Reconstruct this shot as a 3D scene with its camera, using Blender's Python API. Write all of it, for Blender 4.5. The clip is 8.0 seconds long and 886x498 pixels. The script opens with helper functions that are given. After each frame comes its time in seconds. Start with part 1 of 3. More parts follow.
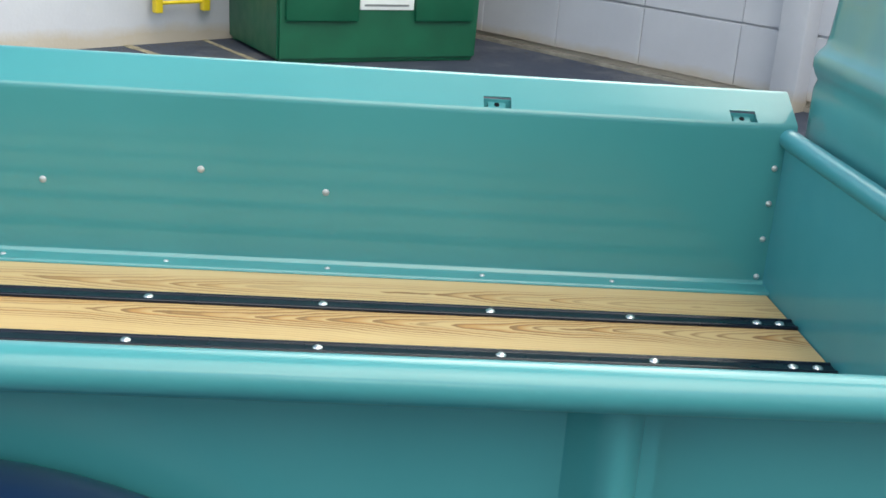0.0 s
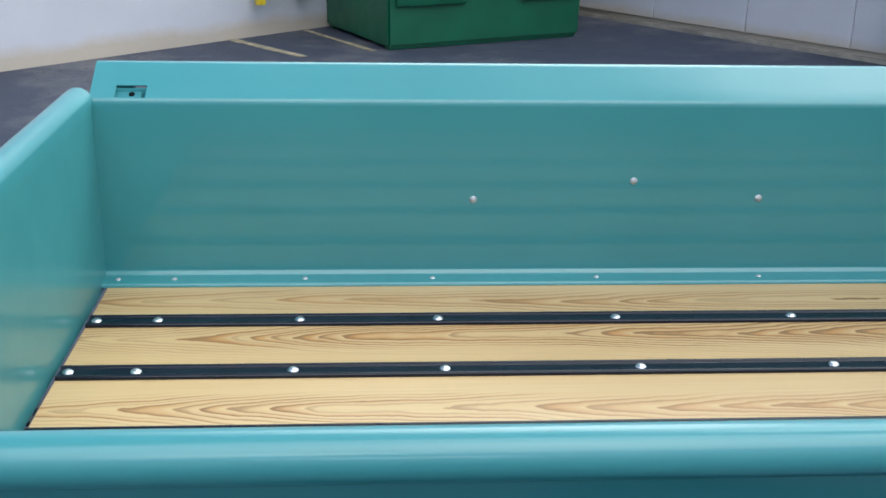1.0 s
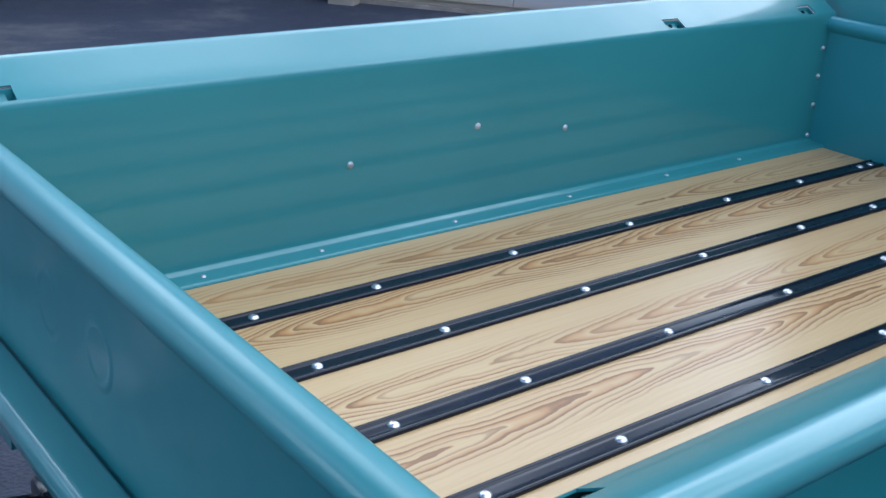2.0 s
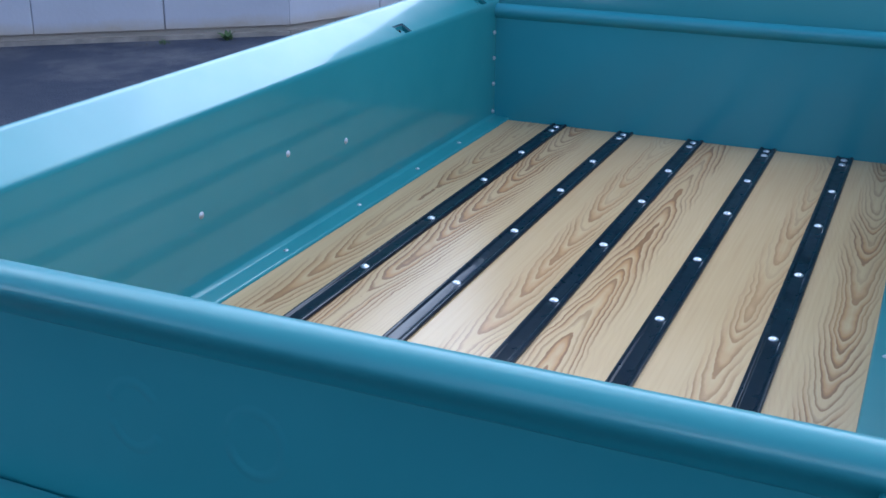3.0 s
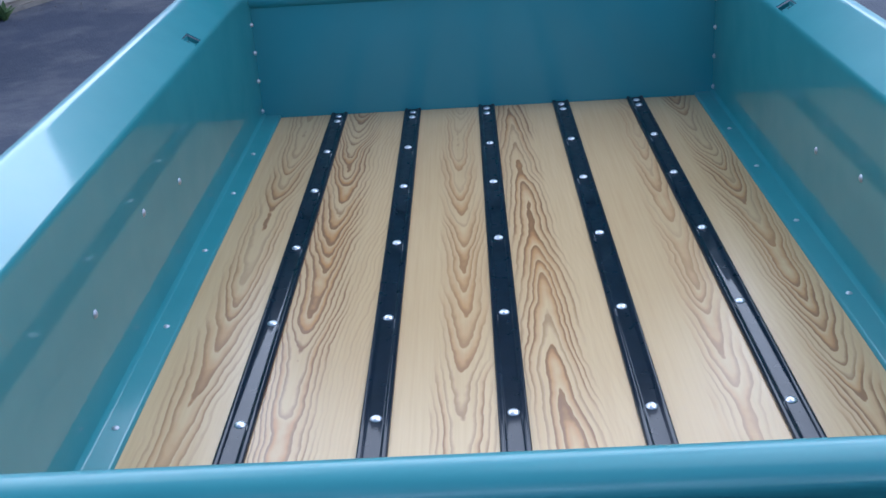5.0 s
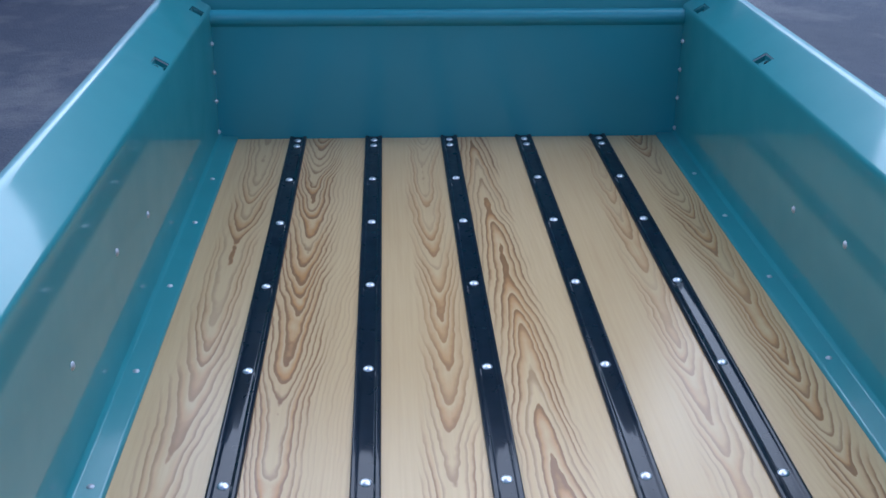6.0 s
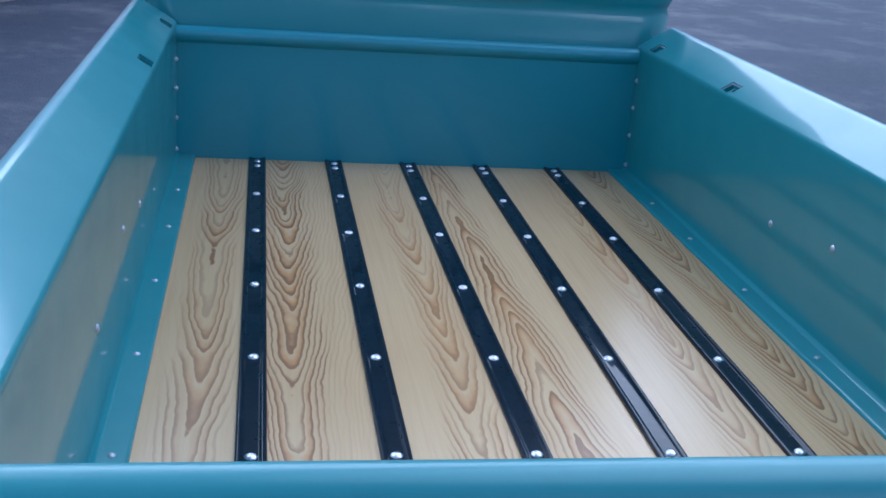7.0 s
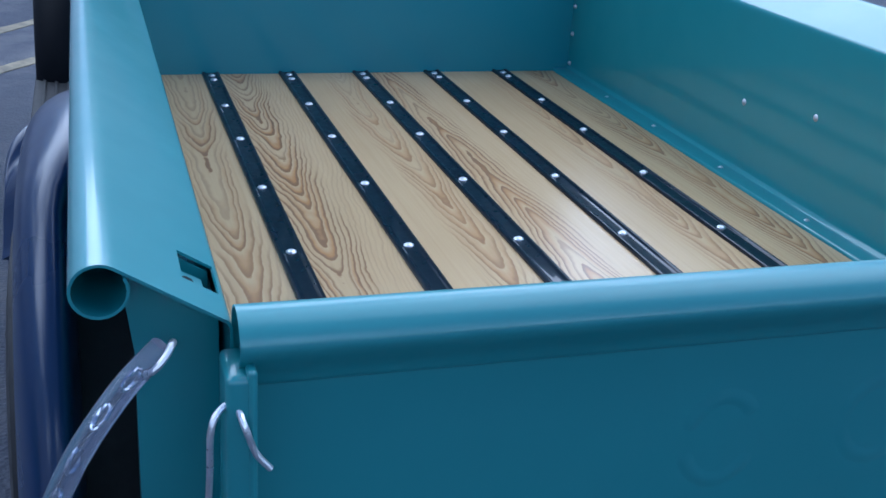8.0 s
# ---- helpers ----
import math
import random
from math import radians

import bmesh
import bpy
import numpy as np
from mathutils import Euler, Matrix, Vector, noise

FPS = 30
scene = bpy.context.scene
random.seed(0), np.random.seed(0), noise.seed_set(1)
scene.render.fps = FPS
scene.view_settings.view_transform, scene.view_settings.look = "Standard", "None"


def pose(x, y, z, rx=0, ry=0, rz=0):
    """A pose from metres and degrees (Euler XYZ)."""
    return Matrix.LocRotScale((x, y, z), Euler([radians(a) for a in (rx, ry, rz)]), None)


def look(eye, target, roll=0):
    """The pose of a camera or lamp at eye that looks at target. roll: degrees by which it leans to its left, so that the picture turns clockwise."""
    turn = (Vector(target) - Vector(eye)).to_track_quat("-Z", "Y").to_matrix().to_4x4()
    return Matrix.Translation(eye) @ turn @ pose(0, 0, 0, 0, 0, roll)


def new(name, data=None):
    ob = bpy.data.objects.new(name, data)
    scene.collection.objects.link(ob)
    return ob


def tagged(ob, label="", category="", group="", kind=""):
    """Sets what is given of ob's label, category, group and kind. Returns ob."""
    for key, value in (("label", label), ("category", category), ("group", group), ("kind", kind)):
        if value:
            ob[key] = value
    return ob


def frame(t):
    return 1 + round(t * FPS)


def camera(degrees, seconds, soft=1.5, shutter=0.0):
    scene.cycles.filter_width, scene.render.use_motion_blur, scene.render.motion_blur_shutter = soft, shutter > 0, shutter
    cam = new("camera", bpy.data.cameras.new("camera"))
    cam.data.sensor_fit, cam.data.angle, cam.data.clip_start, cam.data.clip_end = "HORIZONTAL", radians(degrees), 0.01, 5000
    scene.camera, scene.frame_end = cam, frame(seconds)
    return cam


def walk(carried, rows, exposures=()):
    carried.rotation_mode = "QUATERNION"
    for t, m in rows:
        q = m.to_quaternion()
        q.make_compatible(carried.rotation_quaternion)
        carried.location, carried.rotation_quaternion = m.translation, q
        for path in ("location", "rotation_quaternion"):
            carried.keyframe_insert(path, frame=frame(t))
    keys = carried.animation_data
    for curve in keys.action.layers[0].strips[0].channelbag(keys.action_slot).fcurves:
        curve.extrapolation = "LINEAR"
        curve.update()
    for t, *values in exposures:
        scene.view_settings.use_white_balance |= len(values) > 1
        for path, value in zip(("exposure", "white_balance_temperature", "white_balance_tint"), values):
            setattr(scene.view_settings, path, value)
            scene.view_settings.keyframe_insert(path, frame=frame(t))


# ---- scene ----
cam = camera(43.0, 8.0, soft=1.6)
ROWS = [
    (0.0, look((1.1664, -1.4898, 0.7521), (1.3140, 0.3976, 0.1073), 4.17)),
    (0.2, look((1.0270, -1.4510, 0.7690), (1.0850, 0.4370, 0.1150), 3.45)),
    (0.5, look((0.7999, -1.4014, 0.7622), (0.7922, 0.4855, 0.0990), 2.39)),
    (0.7, look((0.6265, -1.3891, 0.7617), (0.6504, 0.4943, 0.0892), 2.02)),
    (1.0, look((0.3812, -1.3553, 0.7637), (0.5129, 0.5171, 0.0732), 1.18)),
    (1.2, look((0.2160, -1.3316, 0.7770), (0.4610, 0.5230, 0.0710), 1.25)),
    (1.5, look((-0.0560, -1.2870, 0.8120), (0.4700, 0.4960, 0.0760), 1.45)),
    (1.8, look((-0.3170, -1.1510, 0.8040), (0.5800, 0.4680, 0.0400), 2.55)),
    (2.0, look((-0.4949, -1.0358, 0.7667), (0.6633, 0.4149, 0.0224), 3.33)),
    (2.2, look((-0.5902, -0.9530, 0.7363), (0.7422, 0.3516, 0.0132), 3.32)),
    (3.3, look((-1.0100, -0.3893, 0.8155), (0.7585, 0.1883, 0.0816), -1.20)),
    (3.5, look((-1.0066, -0.2781, 0.8132), (0.7886, 0.1970, 0.0705), -2.34)),
    (4.0, look((-0.9414, -0.0458, 0.7960), (0.8963, 0.1990, 0.0457), -3.94)),
    (4.5, look((-0.8891, 0.0180, 0.8007), (0.9537, 0.1428, 0.0336), -4.35)),
    (4.7, look((-0.8670, 0.0240, 0.8100), (0.9700, 0.1240, 0.0290), -4.20)),
    (5.8, look((-0.7597, 0.1092, 0.9024), (1.0561, 0.0617, 0.0653), -0.83)),
    (6.0, look((-0.7577, 0.1520, 0.9020), (1.0662, 0.0587, 0.0875), 0.38)),
    (6.5, look((-0.7668, 0.2807, 0.8089), (1.0974, 0.0512, 0.1218), 3.27)),
    (7.0, look((-0.8003, 0.3792, 0.7505), (1.0591, 0.0508, 0.0910), 4.56)),
    (7.5, look((-0.8620, 0.4742, 0.7320), (0.9560, 0.0465, 0.0165), 3.96)),
    (8.0, look((-0.8117, 0.6631, 0.6789), (0.9478, 0.0822, -0.0739), 3.73)),
]
EXPOSURES = [(0.0, 1.02, 7050, 0), (0.5, 0.77, 6650, 2), (1.0, 0.58, 6250, 5), (2.1, 0.26, 5350, 9), (3.4, 0.24, 5000, 11), (4.6, 0.25, 5150, 12), (6.0, -0.01, 5050, 12), (7.0, -0.02, 4800, 12), (8.0, 0.13, 4900, 10)]

walk(cam, ROWS, EXPOSURES)

# ---- world, sun ----
SUN_WAY = Vector((0.12, -0.50, 0.86))  # towards the veiled sun
SUN_EL, SUN_AZ = math.asin(SUN_WAY.normalized().z), math.atan2(SUN_WAY.x, SUN_WAY.y)
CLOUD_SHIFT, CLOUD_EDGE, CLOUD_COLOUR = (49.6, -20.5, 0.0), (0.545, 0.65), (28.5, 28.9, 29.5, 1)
world = bpy.data.worlds.new("sky")
scene.world = world
world.use_nodes = True
wn, wl = world.node_tree.nodes, world.node_tree.links
wn.clear()
w_out = wn.new("ShaderNodeOutputWorld")
w_bg = wn.new("ShaderNodeBackground")
w_bg.inputs["Strength"].default_value = 0.122
w_sky = wn.new("ShaderNodeTexSky")
w_sky.sky_type = "NISHITA"
w_sky.sun_disc = False
w_sky.sun_elevation, w_sky.sun_rotation = SUN_EL, SUN_AZ
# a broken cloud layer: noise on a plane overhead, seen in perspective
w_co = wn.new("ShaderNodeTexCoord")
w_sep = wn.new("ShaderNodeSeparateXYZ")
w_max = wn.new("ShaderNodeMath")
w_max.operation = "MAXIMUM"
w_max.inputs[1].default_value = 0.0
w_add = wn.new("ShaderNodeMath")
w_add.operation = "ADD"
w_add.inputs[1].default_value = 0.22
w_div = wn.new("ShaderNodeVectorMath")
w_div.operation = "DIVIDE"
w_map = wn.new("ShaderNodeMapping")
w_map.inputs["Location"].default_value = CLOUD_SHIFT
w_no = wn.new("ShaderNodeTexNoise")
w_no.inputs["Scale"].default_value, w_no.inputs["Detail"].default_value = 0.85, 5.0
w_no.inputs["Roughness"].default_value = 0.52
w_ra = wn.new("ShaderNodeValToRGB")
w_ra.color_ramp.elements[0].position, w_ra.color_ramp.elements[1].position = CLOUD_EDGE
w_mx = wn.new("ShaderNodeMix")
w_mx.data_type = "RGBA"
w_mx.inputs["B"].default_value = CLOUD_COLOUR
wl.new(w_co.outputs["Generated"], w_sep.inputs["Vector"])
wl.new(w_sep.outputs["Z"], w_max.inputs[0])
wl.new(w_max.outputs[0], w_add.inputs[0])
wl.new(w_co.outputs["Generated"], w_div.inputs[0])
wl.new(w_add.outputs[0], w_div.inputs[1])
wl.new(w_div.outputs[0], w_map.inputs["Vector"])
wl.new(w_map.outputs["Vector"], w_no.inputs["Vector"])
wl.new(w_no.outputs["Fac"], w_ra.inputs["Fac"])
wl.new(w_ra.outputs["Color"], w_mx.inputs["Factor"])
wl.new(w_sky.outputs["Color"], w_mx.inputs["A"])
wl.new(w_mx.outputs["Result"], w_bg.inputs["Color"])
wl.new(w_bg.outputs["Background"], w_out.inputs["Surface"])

sun = new("sun", bpy.data.lights.new("sun", "SUN"))
sun.data.energy, sun.data.angle, sun.data.color = 1.1, radians(60), (1.0, 0.97, 0.93)
sun.matrix_world = look(SUN_WAY, (0, 0, 0))

# ---- materials ----


class Nodes:
    """A small builder for one node material."""

    def __init__(self, name):
        self.mat = bpy.data.materials.new(name)
        self.mat.use_nodes = True
        self.n, self.l = self.mat.node_tree.nodes, self.mat.node_tree.links
        self.b = self.n["Principled BSDF"]

    def add(self, kind, **inputs):
        node = self.n.new(kind)
        for key, value in inputs.items():
            node.inputs[key.replace("_", " ")].default_value = value
        return node

    def link(self, a, b):
        self.l.new(a, b)

    def set(self, **inputs):
        for key, value in inputs.items():
            self.b.inputs[key.replace("_", " ")].default_value = value
        return self

    def coords(self, kind="Object"):
        return self.n.new("ShaderNodeTexCoord").outputs[kind]

    def noise(self, scale, detail=4.0, rough=0.5, co=None):
        node = self.add("ShaderNodeTexNoise", Scale=scale, Detail=detail, Roughness=rough)
        self.link(co or self.coords(), node.inputs["Vector"])
        return node.outputs["Fac"]

    def ramp(self, fac, *stops):
        node = self.n.new("ShaderNodeValToRGB")
        r = node.color_ramp
        while len(r.elements) < len(stops):
            r.elements.new(0.5)
        for e, (p, c) in zip(r.elements, stops):
            e.position, e.color = p, (*c, 1) if len(c) == 3 else c
        self.link(fac, node.inputs["Fac"])
        return node.outputs["Color"]

    def math(self, op, a, b=None):
        node = self.n.new("ShaderNodeMath")
        node.operation = op
        for i, v in enumerate((a, b)):
            if v is None:
                continue
            if isinstance(v, (int, float)):
                node.inputs[i].default_value = v
            else:
                self.link(v, node.inputs[i])
        return node.outputs[0]

    def mix(self, fac, a, b, blend="MIX"):
        node = self.n.new("ShaderNodeMix")
        node.data_type, node.blend_type = "RGBA", blend
        for key, v in (("Factor", fac), ("A", a), ("B", b)):
            if isinstance(v, (int, float)):
                node.inputs[key].default_value = v
            elif isinstance(v, tuple):
                node.inputs[key].default_value = (*v, 1)
            else:
                self.link(v, node.inputs[key])
        return node.outputs["Result"]

    def bump(self, height, strength, distance=0.002):
        node = self.add("ShaderNodeBump", Strength=strength, Distance=distance)
        self.link(height, node.inputs["Height"])
        self.link(node.outputs["Normal"], self.b.inputs["Normal"])
        return self

    def colour(self, c):
        self.link(c, self.b.inputs["Base Color"])
        return self

    def rough(self, c):
        self.link(c, self.b.inputs["Roughness"])
        return self


def make_paint(name, lo, hi, rough=0.22, coat=1.0, under=0.45, wavy=0.08, gloss=0.08):
    m = Nodes(name)
    co = m.coords()
    m.colour(m.ramp(m.noise(3.0, 3, co=co), (0.3, lo), (0.7, hi)))
    m.rough(m.ramp(m.noise(9, 3, co=co), (0.3, (rough - 0.04,) * 3), (0.7, (rough + 0.05,) * 3)))
    m.set(Coat_Weight=coat, Coat_Roughness=gloss, Specular_IOR_Level=under)
    m.bump(m.noise(5, 2, co=co), wavy, 0.006)
    return m.mat


TEAL = (0.038, 0.216, 0.234), (0.046, 0.236, 0.254)
teal = make_paint("teal_paint", *TEAL, 0.42, 0.78, wavy=0.10, gloss=0.065)
# front panel's copy of the teal: bluer and lighter, skylight put into the colour
teal_flat_skylit = make_paint("teal_paint_flat_skylit", (0.040, 0.226, 0.272), (0.048, 0.246, 0.294), 0.5, 0.5, 0.25, gloss=0.13)
teal_dull = make_paint("teal_paint_unpolished", *TEAL, 0.45, 0.55, gloss=0.17)
black_paint = make_paint("black_gloss_paint", (0.006, 0.008, 0.012), (0.010, 0.013, 0.018), 0.25, 0.7, 0.15, 0.006)
# black fenders: the sky's blue reflection is put into the base colour
fender_paint = make_paint("black_gloss_sky_blue", (0.007, 0.022, 0.066), (0.010, 0.027, 0.078), 0.3, 0.5, 0.2, 0.003, 0.14)


green = make_paint("green_steel_paint", (0.002, 0.070, 0.033), (0.004, 0.098, 0.047), 0.45, 0.1)
yellow = make_paint("yellow_paint", (0.75, 0.55, 0.02), (0.85, 0.62, 0.04), 0.4, 0.2)


def make_metal(name, colour, rough):
    m = Nodes(name).set(Metallic=1.0)
    m.colour(m.ramp(m.noise(90, 3), (0.3, tuple(c * 0.8 for c in colour)), (0.7, colour)))
    m.rough(m.ramp(m.noise(160, 3), (0.3, (rough * 0.7,) * 3), (0.7, (rough * 1.4,) * 3)))
    return m.mat


steel = make_metal("polished_steel", (0.82, 0.82, 0.84), 0.36)
dull_steel = make_metal("dull_plated_steel", (0.62, 0.63, 0.66), 0.6)
zinc = make_metal("bright_zinc", (0.95, 0.95, 0.96), 0.38)
chrome = make_metal("chrome", (0.85, 0.86, 0.88), 0.06)


def make_strip():
    m = Nodes("black_strip_paint").set(Coat_Weight=0.58, Coat_Roughness=0.035, Specular_IOR_Level=0.04)
    co = m.coords()
    m.colour(m.ramp(m.noise(14, 4, co=co), (0.3, (0.003, 0.004, 0.010)), (0.7, (0.007, 0.010, 0.020))))
    m.rough(m.ramp(m.noise(50, 3, co=co), (0.3, (0.25,) * 3), (0.75, (0.42,) * 3)))
    m.bump(m.noise(120, 3, co=co), 0.08, 0.001)
    return m.mat


strip_mat = make_strip()


def make_wood(heart, drift, wide, slope, round_off, bold, side_lines, density, seed):
    """Flat-sawn pine: growth rings round a wandering pith below each board."""
    m = Nodes("varnished_pine").set(Coat_Weight=0.7, Coat_Roughness=0.25, Specular_IOR_Level=0.2)
    co = m.coords()
    shift = m.n.new("ShaderNodeCombineXYZ")
    shift.inputs[0].default_value, shift.inputs[1].default_value = seed * 7.3, seed * 3.1
    add = m.n.new("ShaderNodeVectorMath")
    add.operation = "ADD"
    m.link(co, add.inputs[0])
    m.link(shift.outputs[0], add.inputs[1])
    co2 = add.outputs[0]
    sep = m.n.new("ShaderNodeSeparateXYZ")
    m.link(co, sep.inputs[0])
    stretch = m.add("ShaderNodeMapping", Scale=(1.0, 1.7, 1.0))
    m.link(co2, stretch.inputs["Vector"])
    sv = stretch.outputs["Vector"]
    wander = m.noise(2.3, 2.0, 0.4, sv)
    fine = m.noise(9.0, 2.0, 0.5, sv)
    # the rings of a tapering trunk cut flat: nested arches that run out into long straight lines
    side = m.math("SUBTRACT", m.math("SUBTRACT", sep.outputs[1], heart), m.math("MULTIPLY", sep.outputs[0], drift))
    side = m.math("ADD", side, m.math("MULTIPLY", m.math("SUBTRACT", m.noise(1.5, 1.0, 0.4, co2), 0.5), 0.045))
    side = m.math("ADD", side, m.math("MULTIPLY", m.math("SUBTRACT", m.noise(11.0, 2.0, 0.5, sv), 0.5), 0.008))
    r = m.math("SQRT", m.math("ADD", m.math("MULTIPLY", side, side), round_off * round_off))
    r = m.math("SUBTRACT", r, m.math("MULTIPLY", sep.outputs[0], slope))
    r = m.math("ADD", r, m.math("MULTIPLY", wander, 0.070))
    r = m.math("ADD", r, m.math("ADD", m.math("MULTIPLY", fine, 0.012), m.math("MULTIPLY", m.noise(42.0, 2.0, 0.5, sv), 0.0034)))
    # years of uneven growth
    years = m.n.new("ShaderNodeTexNoise")
    years.noise_dimensions = "1D"
    years.inputs["Scale"].default_value, years.inputs["Detail"].default_value = 22.0, 1.0
    m.link(r, years.inputs["W"])
    turn = m.math("ADD", m.math("MULTIPLY", r, density), m.math("MULTIPLY", years.outputs["Fac"], 1.6))
    rings = m.math("FRACT", turn)
    lot = m.n.new("ShaderNodeTexWhiteNoise")
    lot.noise_dimensions = "1D"
    m.link(m.math("FLOOR", turn), lot.inputs["W"])
    strength = m.math("ADD", m.math("MULTIPLY", lot.outputs["Value"], 0.6), 0.45)
    near = m.ramp(m.math("ABSOLUTE", side), (0.008, (1.0,) * 3), (0.045, (0.0,) * 3))
    line = m.ramp(rings, (0.52, (0.0,) * 3), (0.80, (0.9,) * 3), (0.92, (1.0,) * 3), (1.0, (0.0,) * 3))
    ragged = m.math("ADD", m.math("ABSOLUTE", side), m.math("MULTIPLY", m.math("SUBTRACT", m.noise(4.0, 2.0, 0.5, co2), 0.5), 0.05))
    fade = m.ramp(ragged, (wide, (1.0,) * 3), (wide + 0.022, (side_lines,) * 3))
    patch = m.ramp(m.noise(1.7, 3.0, 0.5, sv), (0.36, (0.5,) * 3), (0.54, (1.0,) * 3))
    late = m.math("MULTIPLY", m.math("MULTIPLY", line, strength), m.math("MULTIPLY", fade, patch))
    # some of the tips along the heart are filled with orange late wood
    fill = m.ramp(rings, (0.05, (0.0,) * 3), (0.6, (0.85,) * 3), (0.95, (0.9,) * 3), (1.0, (0.0,) * 3))
    fill = m.math("MULTIPLY", m.math("MULTIPLY", fill, near), m.ramp(lot.outputs["Value"], (0.35, (0.0,) * 3), (0.6, (1.0,) * 3)))
    grain_map = m.add("ShaderNodeMapping", Scale=(3.0, 160.0, 3.0))
    m.link(co2, grain_map.inputs["Vector"])
    grain = m.noise(1.0, 4.0, 0.6, grain_map.outputs["Vector"])
    board = m.ramp(m.noise(1.8, 3.0, 0.5, sv), (0.3, (0.55, 0.372, 0.170)), (0.7, (0.61, 0.428, 0.210)))
    base = m.mix(m.math("MULTIPLY", fill, 0.75 * bold), board, (0.46, 0.215, 0.055))
    base = m.mix(m.math("MULTIPLY", late, bold), base, (0.245, 0.116, 0.035))
    base = m.mix(m.ramp(grain, (0.4, (0.0,) * 3), (0.75, (0.22,) * 3)), base, (0.39, 0.225, 0.09))
    m.colour(base)
    m.rough(m.ramp(grain, (0.3, (0.32,) * 3), (0.8, (0.46,) * 3)))
    m.bump(m.math("ADD", m.math("MULTIPLY", grain, 0.3), m.noise(6, 2, co=co2)), 0.06, 0.002)
    return m.mat


# heart line, its drift, half width of the figure, taper, roundness of the arches, boldness, lines beside the heart, rings to the metre, seed
boards = [make_wood(*w) for w in (
    (-0.025, 0.0, 0.024, 0.12, 0.010, 1.45, 0.07, 115.0, 1), (-0.040, -0.035, 0.014, 0.09, 0.008, 0.8, 0.02, 100.0, 2), (0.025, 0.015, 0.030, -0.085, 0.008, 1.45, 0.05, 100.0, 3),
    (-0.025, 0.0, 0.024, 0.10, 0.012, 1.1, 0.02, 110.0, 4), (0.03, 0.0, 0.034, 0.10, 0.014, 1.9, 0.16, 128.0, 5), (0.003, -0.01, 0.026, 0.085, 0.010, 1.1, 0.06, 90.0, 6))]


def make_asphalt():
    m = Nodes("worn_asphalt")
    co = m.coords()
    big = m.noise(0.55, 5, 0.6, co)
    stone = m.add("ShaderNodeTexVoronoi", Scale=95.0)
    m.link(co, stone.inputs["Vector"])
    base = m.ramp(big, (0.3, (0.009, 0.016, 0.036)), (0.55, (0.015, 0.024, 0.052)), (0.75, (0.030, 0.041, 0.074)))
    base = m.mix(m.ramp(m.noise(7, 5, 0.65, co), (0.45, (0.0,) * 3), (0.75, (0.4,) * 3)), base, (0.062, 0.068, 0.088))
    base = m.mix(m.math("MULTIPLY", stone.outputs["Distance"], 0.5), base, (0.052, 0.059, 0.080))
    # pale worn patches
    base = m.mix(m.ramp(m.noise(1.1, 6, 0.7, co), (0.50, (0.0,) * 3), (0.66, (0.5,) * 3)), base, (0.16, 0.152, 0.15))
    m.colour(base)
    m.set(Roughness=0.72)
    m.bump(m.math("ADD", stone.outputs["Distance"], m.noise(30, 4, co=co)), 0.6, 0.006)
    return m.mat


asphalt = make_asphalt()


def make_wall():
    m = Nodes("white_painted_wall").set(Roughness=0.75)
    co = m.coords()
    base = m.ramp(m.noise(0.9, 5, 0.6, co), (0.3, (0.43, 0.43, 0.475)), (0.7, (0.52, 0.52, 0.56)))
    sep = m.n.new("ShaderNodeSeparateXYZ")
    m.link(co, sep.inputs[0])
    # splashed dirt with a ragged upper edge
    h = m.math("ADD", sep.outputs[2], m.math("MULTIPLY", m.noise(3.2, 6, 0.7, co), -0.14))
    dirt = m.ramp(h, (0.0, (0.7,) * 3), (0.08, (0.0,) * 3))
    base = m.mix(dirt, base, (0.42, 0.33, 0.22))
    base = m.mix(m.ramp(m.noise(12, 5, 0.7, co), (0.55, (0.0,) * 3), (0.8, (0.35,) * 3)), base, (0.5, 0.48, 0.46))
    m.colour(base)
    m.bump(m.noise(40, 5, co=co), 0.35, 0.004)
    return m.mat


wall_mat = make_wall()


def make_plain(name, lo, hi, scale, rough, bump=0.3):
    m = Nodes(name).set(Roughness=rough)
    co = m.coords()
    m.colour(m.ramp(m.noise(scale, 5, 0.6, co), (0.3, lo), (0.7, hi)))
    m.bump(m.noise(scale * 6, 4, co=co), bump, 0.003)
    return m.mat


satin_black = make_paint("satin_black_paint", (0.003, 0.004, 0.006), (0.006, 0.007, 0.010), 0.5, 0.0, 0.08, 0.01)
rubber = make_plain("black_rubber", (0.012, 0.012, 0.013), (0.028, 0.027, 0.027), 20, 0.7)
line_paint = make_plain("faded_line_paint", (0.14, 0.12, 0.09), (0.36, 0.31, 0.2), 14, 0.85)
kerb_mat = make_plain("stained_concrete", (0.14, 0.125, 0.11), (0.30, 0.27, 0.23), 5, 0.9)
bounce_wall_mat = make_plain("bounce_wall_grey", (0.55, 0.545, 0.53), (0.66, 0.65, 0.63), 1.5, 0.85)
grit_mat = make_plain("brown_grit", (0.05, 0.04, 0.03), (0.12, 0.1, 0.075), 30, 0.9)
leaf_mat = make_plain("weed_leaf", (0.05, 0.10, 0.03), (0.10, 0.16, 0.05), 15, 0.6)
paper = make_plain("white_sign", (0.75, 0.76, 0.75), (0.82, 0.82, 0.81), 8, 0.5, 0.05)
ink = make_plain("grey_print", (0.12, 0.13, 0.13), (0.2, 0.2, 0.2), 30, 0.6, 0.05)
